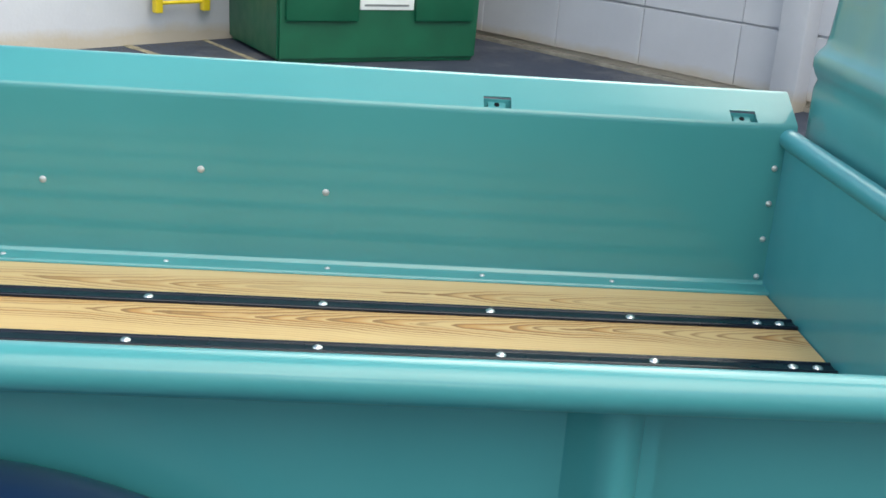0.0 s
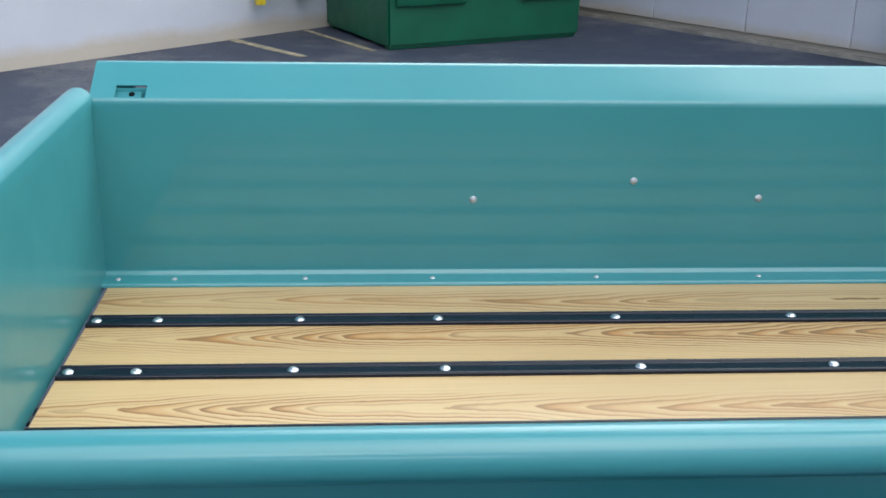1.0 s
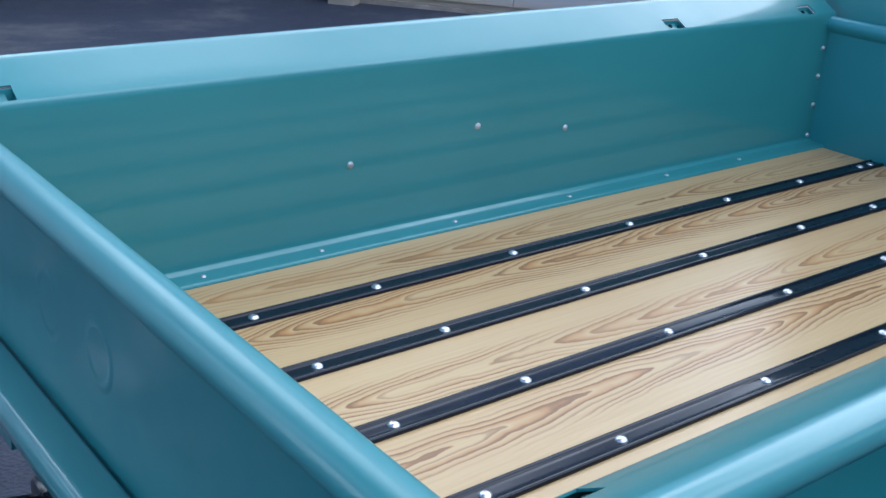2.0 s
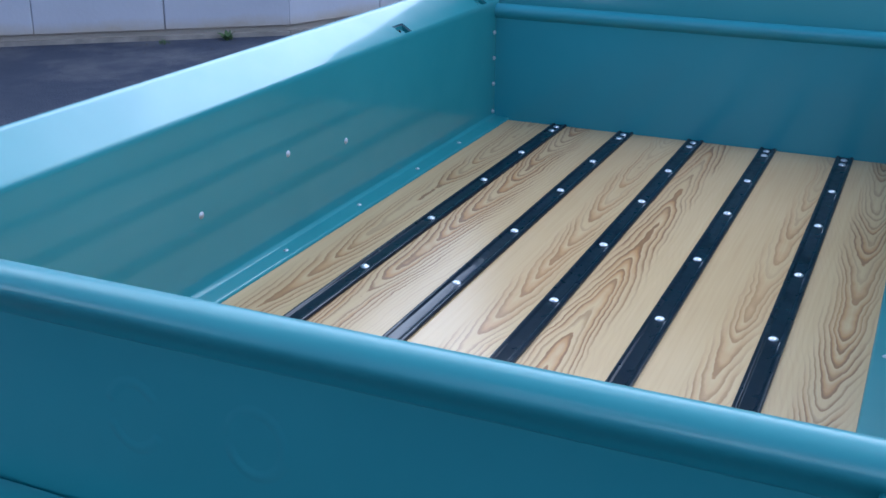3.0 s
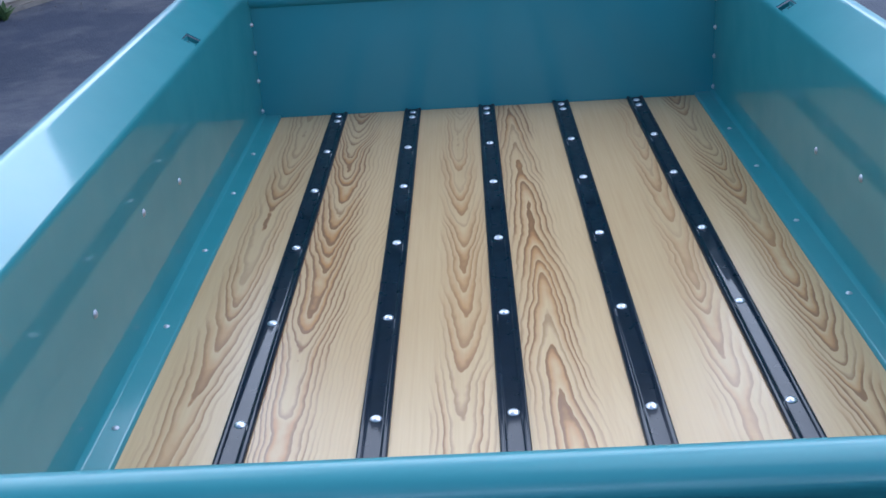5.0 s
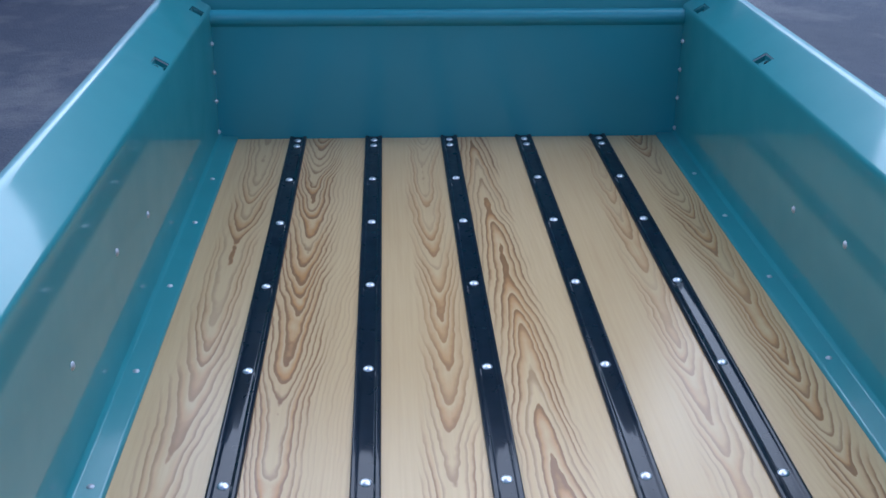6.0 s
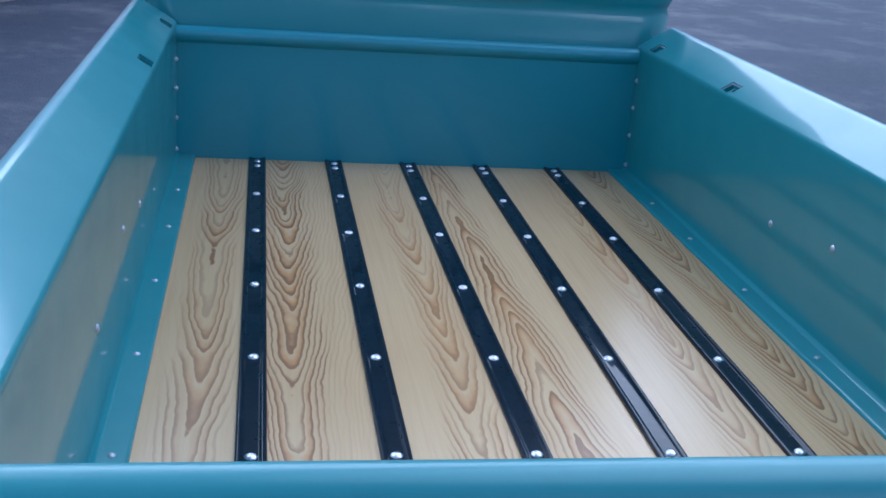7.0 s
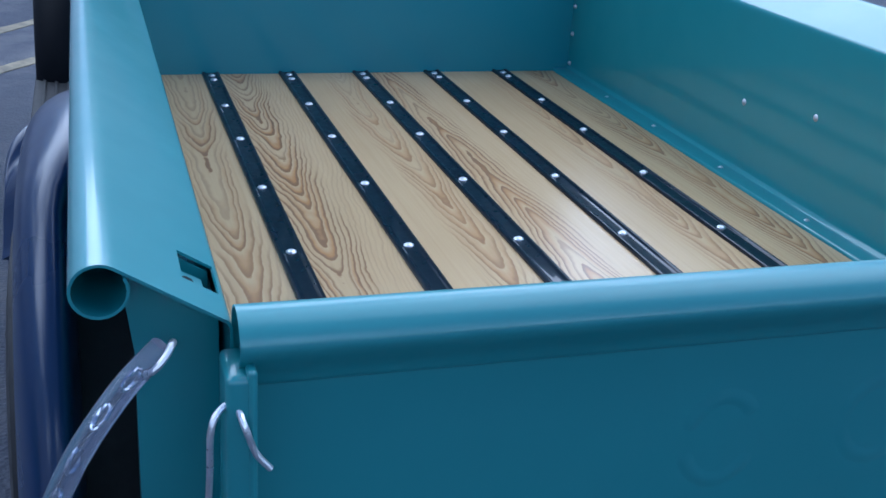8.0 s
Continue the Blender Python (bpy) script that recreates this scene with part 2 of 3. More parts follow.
red_lens = Nodes("red_lens").set(Base_Color=(0.25, 0.01, 0.01, 1), Roughness=0.1, Coat_Weight=1.0).mat
sleeve_mat = Nodes("clear_vinyl_sleeve").set(Base_Color=(0.48, 0.53, 0.64, 1), Roughness=0.15, Transmission_Weight=0.85, IOR=1.3).mat

# ---- building helpers ----


def finish(name, bm, material, parent=None, label="", smooth=35):
    bmesh.ops.recalc_face_normals(bm, faces=bm.faces)
    me = bpy.data.meshes.new(name)
    bm.to_mesh(me)
    bm.free()
    me.materials.append(material)
    if smooth:
        for p in me.polygons:
            p.use_smooth = True
        me.set_sharp_from_angle(angle=radians(smooth))
    ob = new(name, me)
    ob.parent = parent
    if label:
        tagged(ob, label)
    return ob


part = finish


def share(name, me, at, parent):
    """A piece on a mesh that it shares with its like."""
    ob = new(name, me)
    ob.parent = parent
    ob.matrix_basis = at
    return ob


def thing(name, at, label, category, group="", kind=""):
    ob = new(name)
    ob.matrix_basis = at
    ob.empty_display_size = 0.1
    return tagged(ob, label, category, group, kind)


def box(bm, x0, y0, z0, x1, y1, z1, bevel=0.0, seg=2):
    r = bmesh.ops.create_cube(bm, size=1.0)
    bmesh.ops.scale(bm, vec=(x1 - x0, y1 - y0, z1 - z0), verts=r["verts"])
    bmesh.ops.translate(bm, vec=((x0 + x1) / 2, (y0 + y1) / 2, (z0 + z1) / 2), verts=r["verts"])
    if bevel:
        es = list({e for v in r["verts"] for e in v.link_edges})
        bmesh.ops.bevel(bm, geom=es, offset=bevel, segments=seg, affect="EDGES", profile=0.5)
    return bm


def block(x0, y0, z0, x1, y1, z1, bevel=0.0, seg=2):
    return box(bmesh.new(), x0, y0, z0, x1, y1, z1, bevel, seg)


def fillet(pts, radius, seg=5):
    """A polyline with its inner corners rounded."""
    out = [Vector(pts[0])]
    for a, b, c in zip(pts, pts[1:], pts[2:]):
        a, b, c = Vector(a), Vector(b), Vector(c)
        u, v = (a - b).normalized(), (c - b).normalized()
        r = min(radius, (a - b).length * 0.45, (c - b).length * 0.45)
        p, q = b + u * r, b + v * r
        for i in range(seg + 1):
            k = i / seg
            out.append(p * (1 - k) ** 2 + b * 2 * k * (1 - k) + q * k * k)
    out.append(Vector(pts[-1]))
    return out


def arc(cx, cz, r, a0, a1, seg):
    return [(cx + r * math.cos(radians(a0 + (a1 - a0) * i / seg)), cz + r * math.sin(radians(a0 + (a1 - a0) * i / seg))) for i in range(seg + 1)]


def sheet(profile, stations, thick, place, skip=()):
    """Bent sheet metal: a 2D profile swept along stations, with thickness; skip: open cells (station, segment)."""
    pr = [Vector(p) for p in profile]
    off = []
    for i, p in enumerate(pr):
        d = (pr[min(i + 1, len(pr) - 1)] - pr[max(i - 1, 0)]).normalized()
        off.append(p + Vector((-d.y, d.x)) * thick)
    bm = bmesh.new()
    g = [[[bm.verts.new(place(q.x, q.y, s)) for q in line] for s in stations] for line in (pr, off)]
    cells = {(i, j) for i in range(len(stations) - 1) for j in range(len(pr) - 1)} - set(skip)

    def quad(*v):
        try:
            bm.faces.new(v)
        except ValueError:
            pass
    for i, j in cells:
        quad(g[0][i][j], g[0][i + 1][j], g[0][i + 1][j + 1], g[0][i][j + 1])
        quad(g[1][i][j + 1], g[1][i + 1][j + 1], g[1][i + 1][j], g[1][i][j])
        for (di, dj), (p, q) in (((-1, 0), ((0, 0), (0, 1))), ((1, 0), ((1, 0), (1, 1))), ((0, -1), ((0, 0), (1, 0))), ((0, 1), ((0, 1), (1, 1)))):
            if (i + di, j + dj) not in cells:
                a, b = (i + p[0], j + p[1]), (i + q[0], j + q[1])
                quad(g[0][a[0]][a[1]], g[0][b[0]][b[1]], g[1][b[0]][b[1]], g[1][a[0]][a[1]])
    loose = [v for v in bm.verts if not v.link_faces]
    bmesh.ops.delete(bm, geom=loose, context="VERTS")
    return bm


def tube(points, radius, seg=10, closed=False):
    """A round tube along points."""
    bm = bmesh.new()
    pts = [Vector(p) for p in points]
    n = len(pts)
    rings = []
    for i, p in enumerate(pts):
        d = (pts[(i + 1) % n if closed else min(i + 1, n - 1)] - pts[(i - 1) % n if closed else max(i - 1, 0)]).normalized()
        u = d.cross(Vector((0.13, 0.21, 0.97)))
        u = (u if u.length > 0.05 else d.cross(Vector((1, 0, 0)))).normalized()
        v = d.cross(u)
        rings.append([bm.verts.new(p + (u * math.cos(a) + v * math.sin(a)) * radius) for a in (2 * math.pi * k / seg for k in range(seg))])
    for a, b in zip(rings, rings[1:] + (rings[:1] if closed else [])):
        for k in range(seg):
            bm.faces.new((a[k], a[(k + 1) % seg], b[(k + 1) % seg], b[k]))
    if not closed:
        bm.faces.new(rings[0][::-1])
        bm.faces.new(rings[-1])
    return bm


def lathe(profile, seg=24):
    """A solid turned round z from (radius, height) points."""
    bm = bmesh.new()
    rings = []
    for r, z in profile:
        if r < 1e-5:
            rings.append([bm.verts.new((0, 0, z))] * seg)
        else:
            rings.append([bm.verts.new((r * math.cos(2 * math.pi * k / seg), r * math.sin(2 * math.pi * k / seg), z)) for k in range(seg)])
    for a, b in zip(rings, rings[1:]):
        for k in range(seg):
            vs = []
            for v in (a[k], a[(k + 1) % seg], b[(k + 1) % seg], b[k]):
                if v not in vs:
                    vs.append(v)
            if len(vs) > 2:
                bm.faces.new(vs)
    return bm


def smooth_path(pts, n=8):
    """Catmull-Rom through points."""
    p = [Vector(q) for q in pts]
    p = [2 * p[0] - p[1]] + p + [2 * p[-1] - p[-2]]
    out = []
    for i in range(1, len(p) - 2):
        for k in range(n):
            t = k / n
            a, b, c, d = p[i - 1:i + 3]
            out.append(0.5 * ((2 * b) + (c - a) * t + (2 * a - 5 * b + 4 * c - d) * t * t + (3 * b - a - 3 * c + d) * t ** 3))
    out.append(p[-2])
    return out


# ---- ground and walls ----
GROUND = -0.66


def make_ground():
    bm = bmesh.new()
    rings = [0, 3, 6, 9, 13, 18, 26, 60, 200, 900]
    prev = None
    for r in rings[1:]:
        ring = [bm.verts.new((2 + r * math.cos(a), 3 + r * math.sin(a), GROUND)) for a in (2 * math.pi * k / 48 for k in range(48))]
        if prev is None:
            bm.faces.new(ring)
        else:
            for k in range(48):
                bm.faces.new((prev[k], prev[(k + 1) % 48], ring[(k + 1) % 48], ring[k]))
        prev = ring
    return tagged(finish("ground", bm, asphalt, smooth=0), "dark worn asphalt lot with pale patches", "asphalt", kind="structure")


make_ground()

CORNER = Vector((1.59, 9.02, GROUND))
LEFT_DIR = Vector((-0.72, -0.69, 0))
RIGHT_DIR = Vector((0.63, -0.777, 0))


def wall_frame(direction):
    """Local x along the wall from the corner, y out towards the lot, z up."""
    d = direction.normalized()
    y = Vector((-d.y, d.x, 0)) if d.x < 0 else Vector((d.y, -d.x, 0))
    m = Matrix((d, y, (0, 0, 1))).transposed().to_4x4()
    return Matrix.Translation(CORNER) @ m


M_LEFT, M_RIGHT = wall_frame(LEFT_DIR), wall_frame(RIGHT_DIR)
BEND = 8 * 0.86  # where the panel wall turns away
M_FAR = M_RIGHT @ pose(BEND, 0, 0, 0, 0, -30)


def at_foot(dist, out):
    """A place at the foot of the panel wall, by its distance from the corner."""
    return M_RIGHT @ Vector((dist, out, 0)) if dist < BEND else M_FAR @ Vector((dist - BEND, out, 0))


wall_left = tagged(finish("wall_left", block(0, -0.25, -0.3, 6.5, 0, 2.7), wall_mat, smooth=0), "white painted masonry wall with tan splash stains", "wall", kind="structure")
wall_left.matrix_basis = M_LEFT
wall_right = tagged(finish("wall_right", block(0, -0.3, -0.3, BEND, -0.03, 2.6), wall_mat, smooth=0), "white painted panel wall with stained foot", "wall", kind="structure")
wall_right.matrix_basis = M_RIGHT
wall_far = tagged(finish("wall_far", block(0, -0.3, -0.3, 18 * 0.86, -0.03, 2.6), wall_mat, smooth=0), "white painted panel wall turning away from the lot", "wall", kind="structure")
wall_far.matrix_basis = M_FAR


# unseen wall, added to keep low cloud out of reflections and bounce light
tagged(finish("bounce_wall_side", block(-7.0, -8.3, GROUND - 0.3, 9.0, -8.0, 2.0), bounce_wall_mat, smooth=0), "unseen pale grey wall added to hide low cloud and bounce light", "wall", kind="structure")


# unseen dark wall, added to take the horizon's glow off the tailgate roll
shade_wall_mat = make_plain("shade_wall_dark", (0.09, 0.095, 0.105), (0.15, 0.15, 0.155), 1.2, 0.9)
tagged(finish("shade_wall_rear", block(-7.3, -8.0, GROUND - 0.3, -7.0, 9.0, 1.25), shade_wall_mat, smooth=0), "unseen dark wall added to block the bright horizon behind the truck", "wall", kind="structure")


def make_wall_panels(wall, count):
    """Slabs that stand a little proud of the wall, with open joints."""
    w = 0.86
    heights = ((0.07, 0.50), (0.515, 1.50), (1.515, 2.6))
    for z0, z1 in heights:
        me = None
        for i in range(count):
            if me is None:
                ob = part("wall_panel", block(0.003, -0.03, z0, w - 0.003, 0, z1, 0.004, 1), wall_mat, wall)
                me = ob.data
            else:
                ob = share("wall_panel", me, Matrix(), wall)
            ob.matrix_basis = pose(i * w + random.uniform(-0.002, 0.002), random.uniform(-0.004, 0.0), 0)
    part("wall_foot", block(0, -0.03, -0.2, count * w, 0.012, 0.03, 0.006, 2), kerb_mat, wall, "tan stained concrete footing")


make_wall_panels(wall_right, 8)
make_wall_panels(wall_far, 18)
for px, wide in ((3.93, 0.20),):
    ob = tagged(finish("pilaster", block(-wide / 2, -0.02, -0.1, wide / 2, 0.16, 2.7, 0.012), wall_mat), "white painted square wall pilaster", "pilaster", kind="structure")
    ob.matrix_basis = M_RIGHT @ pose(px, 0, 0)


def road_line(x0, y0, x1, y1, width=0.09):
    d = Vector((x1 - x0, y1 - y0, 0))
    n = Vector((-d.y, d.x, 0)).normalized() * width / 2
    bm = bmesh.new()
    a, b = Vector((x0, y0, GROUND)), Vector((x1, y1, GROUND))
    steps = max(4, int(d.length / 0.12))
    prev = None
    rr = random.Random(int(x0 * 100 + y0))
    for i in range(steps + 1):
        p = a.lerp(b, i / steps)
        k = 1 + rr.uniform(-0.25, 0.1)
        row = [p + n * k, p - n * k, p - n * k + Vector((0, 0, 0.004)), p + n * k + Vector((0, 0, 0.004))]
        row = [bm.verts.new(v) for v in row]
        if prev:
            for j in range(4):
                bm.faces.new((prev[j], prev[(j + 1) % 4], row[(j + 1) % 4], row[j]))
        prev = row
    tagged(finish("parking_line", bm, line_paint, smooth=0), "faded yellow parking line on the asphalt", "road marking", "parking lines", kind="structure")


road_line(-0.70, 7.02, -0.05, 6.26, 0.07)
road_line(-0.12, 7.40, 0.42, 6.50, 0.05)
road_line(4.55, 1.22, 5.6, 0.45)
road_line(5.35, 1.32, 6.5, 0.55)
road_line(3.2, 3.08, 4.3, 2.62)


def make_weed(at, n, height, seed):
    rr = random.Random(seed)
    root = thing("weed", Matrix.Translation(at), "small green weed at the wall foot", "weed", "weeds along the wall")
    bm = bmesh.new()
    for _ in range(n):
        a, tilt, h = rr.uniform(0, 6.28), rr.uniform(0.15, 1.0), height * rr.uniform(0.5, 1.0)
        base = Vector((rr.uniform(-0.03, 0.03), rr.uniform(-0.03, 0.03), 0))
        d = Vector((math.cos(a) * tilt, math.sin(a) * tilt, 1)).normalized()
        s = Vector((-math.sin(a), math.cos(a), 0)) * h * 0.11
        pts = [base + d * h * k + Vector((0, 0, -0.35 * h * k * k * tilt)) for k in (0, 0.35, 0.7, 1.0)]
        wd = (0.3, 1.0, 0.8, 0.05)
        prev = None
        for p, w in zip(pts, wd):
            row = (bm.verts.new(p - s * w), bm.verts.new(p + Vector((0, 0, -0.006))), bm.verts.new(p + s * w))
            if prev:
                bm.faces.new((prev[0], prev[1], row[1], row[0]))
                bm.faces.new((prev[1], prev[2], row[2], row[1]))
            prev = row
    part("leaves", bm, leaf_mat, root)


for i, (dist, n, h) in enumerate(((6.43, 22, 0.14), (7.2, 36, 0.13), (7.4, 30, 0.12), (7.72, 50, 0.2), (7.86, 30, 0.22), (6.0, 12, 0.06), (8.6, 24, 0.12))):
    make_weed(at_foot(dist, 0.1 + 0.02 * (i % 3)), n, h * 0.75, i)


def make_crumbs():
    """Loose grit and dead leaves that gather at the foot of the walls."""
    rr = random.Random(11)
    verts, faces = [], []
    for right, length in ((True, 11.0), (False, 5.0)):
        for _ in range(350):
            far, out = rr.uniform(0.1, length), 0.05 + abs(rr.gauss(0, 0.22))
            p = at_foot(far, out) if right else M_LEFT @ Vector((far, out, 0.0))
            r, a = rr.uniform(0.003, 0.009), rr.uniform(0, 6.28)
            n = len(verts)
            for k in range(5):
                b = a + 2 * math.pi * k / 5
                q = rr.uniform(0.7, 1.2) * r
                verts.append((p.x + q * math.cos(b), p.y + q * 0.8 * math.sin(b), GROUND))
            verts.append((p.x, p.y, GROUND + r * rr.uniform(0.4, 0.9)))
            faces += [(n + k, n + (k + 1) % 5, n + 5) for k in range(5)]
    me = bpy.data.meshes.new("grit")
    me.from_pydata(verts, [], faces)
    me.materials.append(grit_mat)
    tagged(new("grit", me), "tan grit and crumbs along the wall foot", "grit", kind="stuff")


make_crumbs()

# ---- dumpster ----


def make_dumpster():
    a, b = Vector((0.52, 6.51, GROUND)), Vector((1.98, 7.17, GROUND))
    d = (b - a).normalized()
    w, dep, h = (b - a).length, 1.12, 1.2
    m = Matrix((d, Vector((-d.y, d.x, 0)), (0, 0, 1))).transposed().to_4x4()
    root = thing("dumpster", Matrix.Translation(a) @ m, "dark green steel dumpster with a white sign", "dumpster")
    bm = bmesh.new()
    lo = [(0, 0, 0.02), (w, 0, 0.02), (w, dep, 0.02), (0, dep, 0.02)]
    hi = [(-0.02, -0.02, h), (w + 0.02, -0.02, h), (w + 0.02, dep + 0.02, h * 1.08), (-0.02, dep + 0.02, h * 1.08)]
    v = [bm.verts.new(p) for p in lo + hi]
    for q in ((3, 2, 1, 0), (4, 5, 6, 7), (0, 1, 5, 4), (1, 2, 6, 5), (2, 3, 7, 6), (3, 0, 4, 7)):
        bm.faces.new([v[k] for k in q])
    bmesh.ops.bevel(bm, geom=list(bm.edges), offset=0.018, segments=2, affect="EDGES")
    part("body", bm, green, root)
    part("base_rail", block(0.02, 0.02, 0.0, w - 0.02, 0.10, 0.055, 0.01), green, root)
    part("base_rail", block(0.02, dep - 0.10, 0.0, w - 0.02, dep - 0.02, 0.055, 0.01), green, root)
    for x0, x1 in ((0.05, 0.38 * w), (0.66 * w, w - 0.05)):
        part("front_panel", block(x0, -0.04, 0.30, x1, 0.0, 0.86, 0.02), green, root)
    part("rim", block(-0.05, -0.05, h - 0.06, w + 0.05, 0.02, h + 0.02, 0.012), green, root)
    for x in (-0.06, w):
        part("fork_pocket", block(x, 0.25, 0.62, x + 0.06, dep - 0.25, 0.78, 0.01), green, root)
    for x in (0.02, w / 2 + 0.01):
        bm = bmesh.new()
        q = [bm.verts.new(p) for p in ((x, -0.04, h + 0.03), (x + w / 2 - 0.03, -0.04, h + 0.03), (x + w / 2 - 0.03, dep, h * 1.08 + 0.03), (x, dep, h * 1.08 + 0.03))]
        r = bmesh.ops.extrude_face_region(bm, geom=[bm.faces.new(q)])
        bmesh.ops.translate(bm, vec=(0, 0, 0.03), verts=[e for e in r["geom"] if isinstance(e, bmesh.types.BMVert)])
        part("lid", bm, rubber, root, "black plastic lid")
    sign = part("sign", block(0.385 * w, -0.014, 0.385, 0.655 * w, 0.0, 0.68, 0.004), paper, root, "white sign with grey print")
    for k, (u0, u1) in enumerate(((0.08, 0.9), (0.1, 0.7), (0.08, 0.85), (0.15, 0.6))):
        s0, sw = 0.385 * w, 0.27 * w
        part("print_bar", block(s0 + sw * u0, -0.017, 0.41 + k * 0.065, s0 + sw * u1, -0.0135, 0.425 + k * 0.065), ink, sign)


make_dumpster()


def make_ladder():
    root = thing("wall_ladder", M_LEFT @ pose(2.62, 0, 0), "yellow steel ladder fixed to the white wall", "ladder")
    for x in (-0.21, 0.21):
        part("rail", block(x - 0.03, 0.05, 0.24, x + 0.03, 0.11, 2.68, 0.008), yellow, root)
        for z in (0.5, 2.4):
            part("bracket", block(x - 0.02, -0.005, z, x + 0.02, 0.07, z + 0.05, 0.004), yellow, root)
    for k in range(8):
        part("rung", tube([(-0.2, 0.08, 0.31 + 0.3 * k), (0.2, 0.08, 0.31 + 0.3 * k)], 0.014), yellow, root)


make_ladder()

# ---- pickup truck ----
truck = thing("pickup_truck", pose(0, 0, GROUND), "teal vintage pickup truck with black fenders and wooden bed", "truck")
UP = -GROUND  # the truck's parts are given from the bed floor's height


def tp(name, bm, material, parent=None, label="", smooth=35):
    """A part of the truck, in bed coordinates."""
    ob = part(name, bm, material, parent or truck, label, smooth)
    if parent is None:
        ob.matrix_basis = pose(0, 0, UP)
    return ob


X_BOLT = (1.94, 1.898, 1.662, 1.406, 1.106, 0.80, 0.497, 0.266, 0.032, -0.068)
PITCH, REAR, FRONT, WALL = 0.19, -0.086, 1.972, 0.58

# boards
EDGE = 0.537
board_spans = [(-EDGE, -2 * PITCH), (-2 * PITCH, -PITCH), (-PITCH, 0), (0, PITCH), (PITCH, 2 * PITCH), (2 * PITCH, EDGE)]


def board_mesh(width, over_right, over_left):
    """The outermost boards run in under the ledge of the bed side."""
    return block(-1.027, -width / 2 + (-0.02 if over_right else 0.006), -0.022, 1.027, width / 2 - (-0.02 if over_left else 0.006), -0.004, 0.002, 1)


for (y0, y1), wood in zip(board_spans, boards):
    ob = tp("floor_board", board_mesh(y1 - y0, y0 == -EDGE, y1 == EDGE), wood, None, "varnished pine floor board with bold grain")
    ob.matrix_basis = pose((REAR + FRONT) / 2, (y0 + y1) / 2, UP)

# bolts: domed square-neck heads
bolt_bm = lathe([(0.0, 0.0042), (0.003, 0.004), (0.006, 0.003), (0.0082, 0.0012), (0.0088, 0.0), (0.0088, -0.003), (0.0, -0.003)], 14)
bolt_proto = finish("bolt", bolt_bm, steel, smooth=60)
bolt_mesh = bolt_proto.data
bpy.data.objects.remove(bolt_proto)


dull_bolt_mesh = bolt_mesh.copy()
dull_bolt_mesh.materials[0] = dull_steel


def bolt(parent, at, dull=False):
    return share("bolt", dull_bolt_mesh if dull else bolt_mesh, at, parent)


# strips: pressed channel with rolled edges and a raised crown
strip_profile = fillet([(-0.0195, -0.004), (-0.0195, 0.0008), (-0.0145, 0.0012), (-0.0115, -0.0016), (-0.006, -0.0019), (0.006, -0.0019), (0.0115, -0.0016), (0.0145, 0.0012), (0.0195, 0.0008), (0.0195, -0.004)], 0.0022, 4)
for k in (2, 1, 0, -1, -2):
    ob = tp("bed_strip", sheet(strip_profile, [REAR + 0.004, 0.4, 0.95, 1.5, FRONT - 0.004], 0.0015, lambda a, b, s: (s, a, b)), strip_mat, None, "black painted steel bed strip")
    ob.matrix_basis = pose(0, k * PITCH, UP)
    for x in X_BOLT:
        bolt(ob, pose(x, random.uniform(-0.0008, 0.0008), -0.0005, random.uniform(-3, 3), random.uniform(-3, 3)))

# bed sides
POCKETS = ((-0.055, -0.003), (1.386, 1.438), (1.862, 1.912))
side_pts = fillet([(0.534, -0.004), (0.5355, 0.001), (0.5725, 0.002), (0.5795, 0.010), (0.580, 0.014), (0.580, 0.03), (0.580, 0.312), (0.580, 0.3225)], 0.003, 3)
flare_in, flare_out = Vector((0.582, 0.3265)), Vector((0.657, 0.372))
flare = [flare_in.lerp(flare_out, k) for k in (0.0, 0.02, 0.37, 0.95, 1.0)]
slope = math.degrees(math.atan2(flare_out.y - flare_in.y, flare_out.x - flare_in.x))
RR = 0.018
nx, nz = math.sin(radians(slope)), -math.cos(radians(slope))
roll = arc(flare_out.x + nx * RR, flare_out.y + nz * RR, RR, 90 + slope, 90 + slope - 330, 22)
side_profile = side_pts + flare + [Vector(p) for p in roll[1:]]
j0 = len(side_pts)
xs = sorted({REAR - 0.012, FRONT + 0.018, 0.45, 0.9, *[p for pair in POCKETS for p in pair]})
skips = [(xs.index(a), j0 + 1) for a, b in POCKETS]
LEDGE_X = X_BOLT[2:]
SMALL = Matrix.Diagonal((0.66, 0.66, 0.85, 1))
PROUD = Matrix.Diagonal((0.75, 0.75, 1.8, 1))
TALL = Matrix.Diagonal((0.88, 0.88, 1.2, 1))

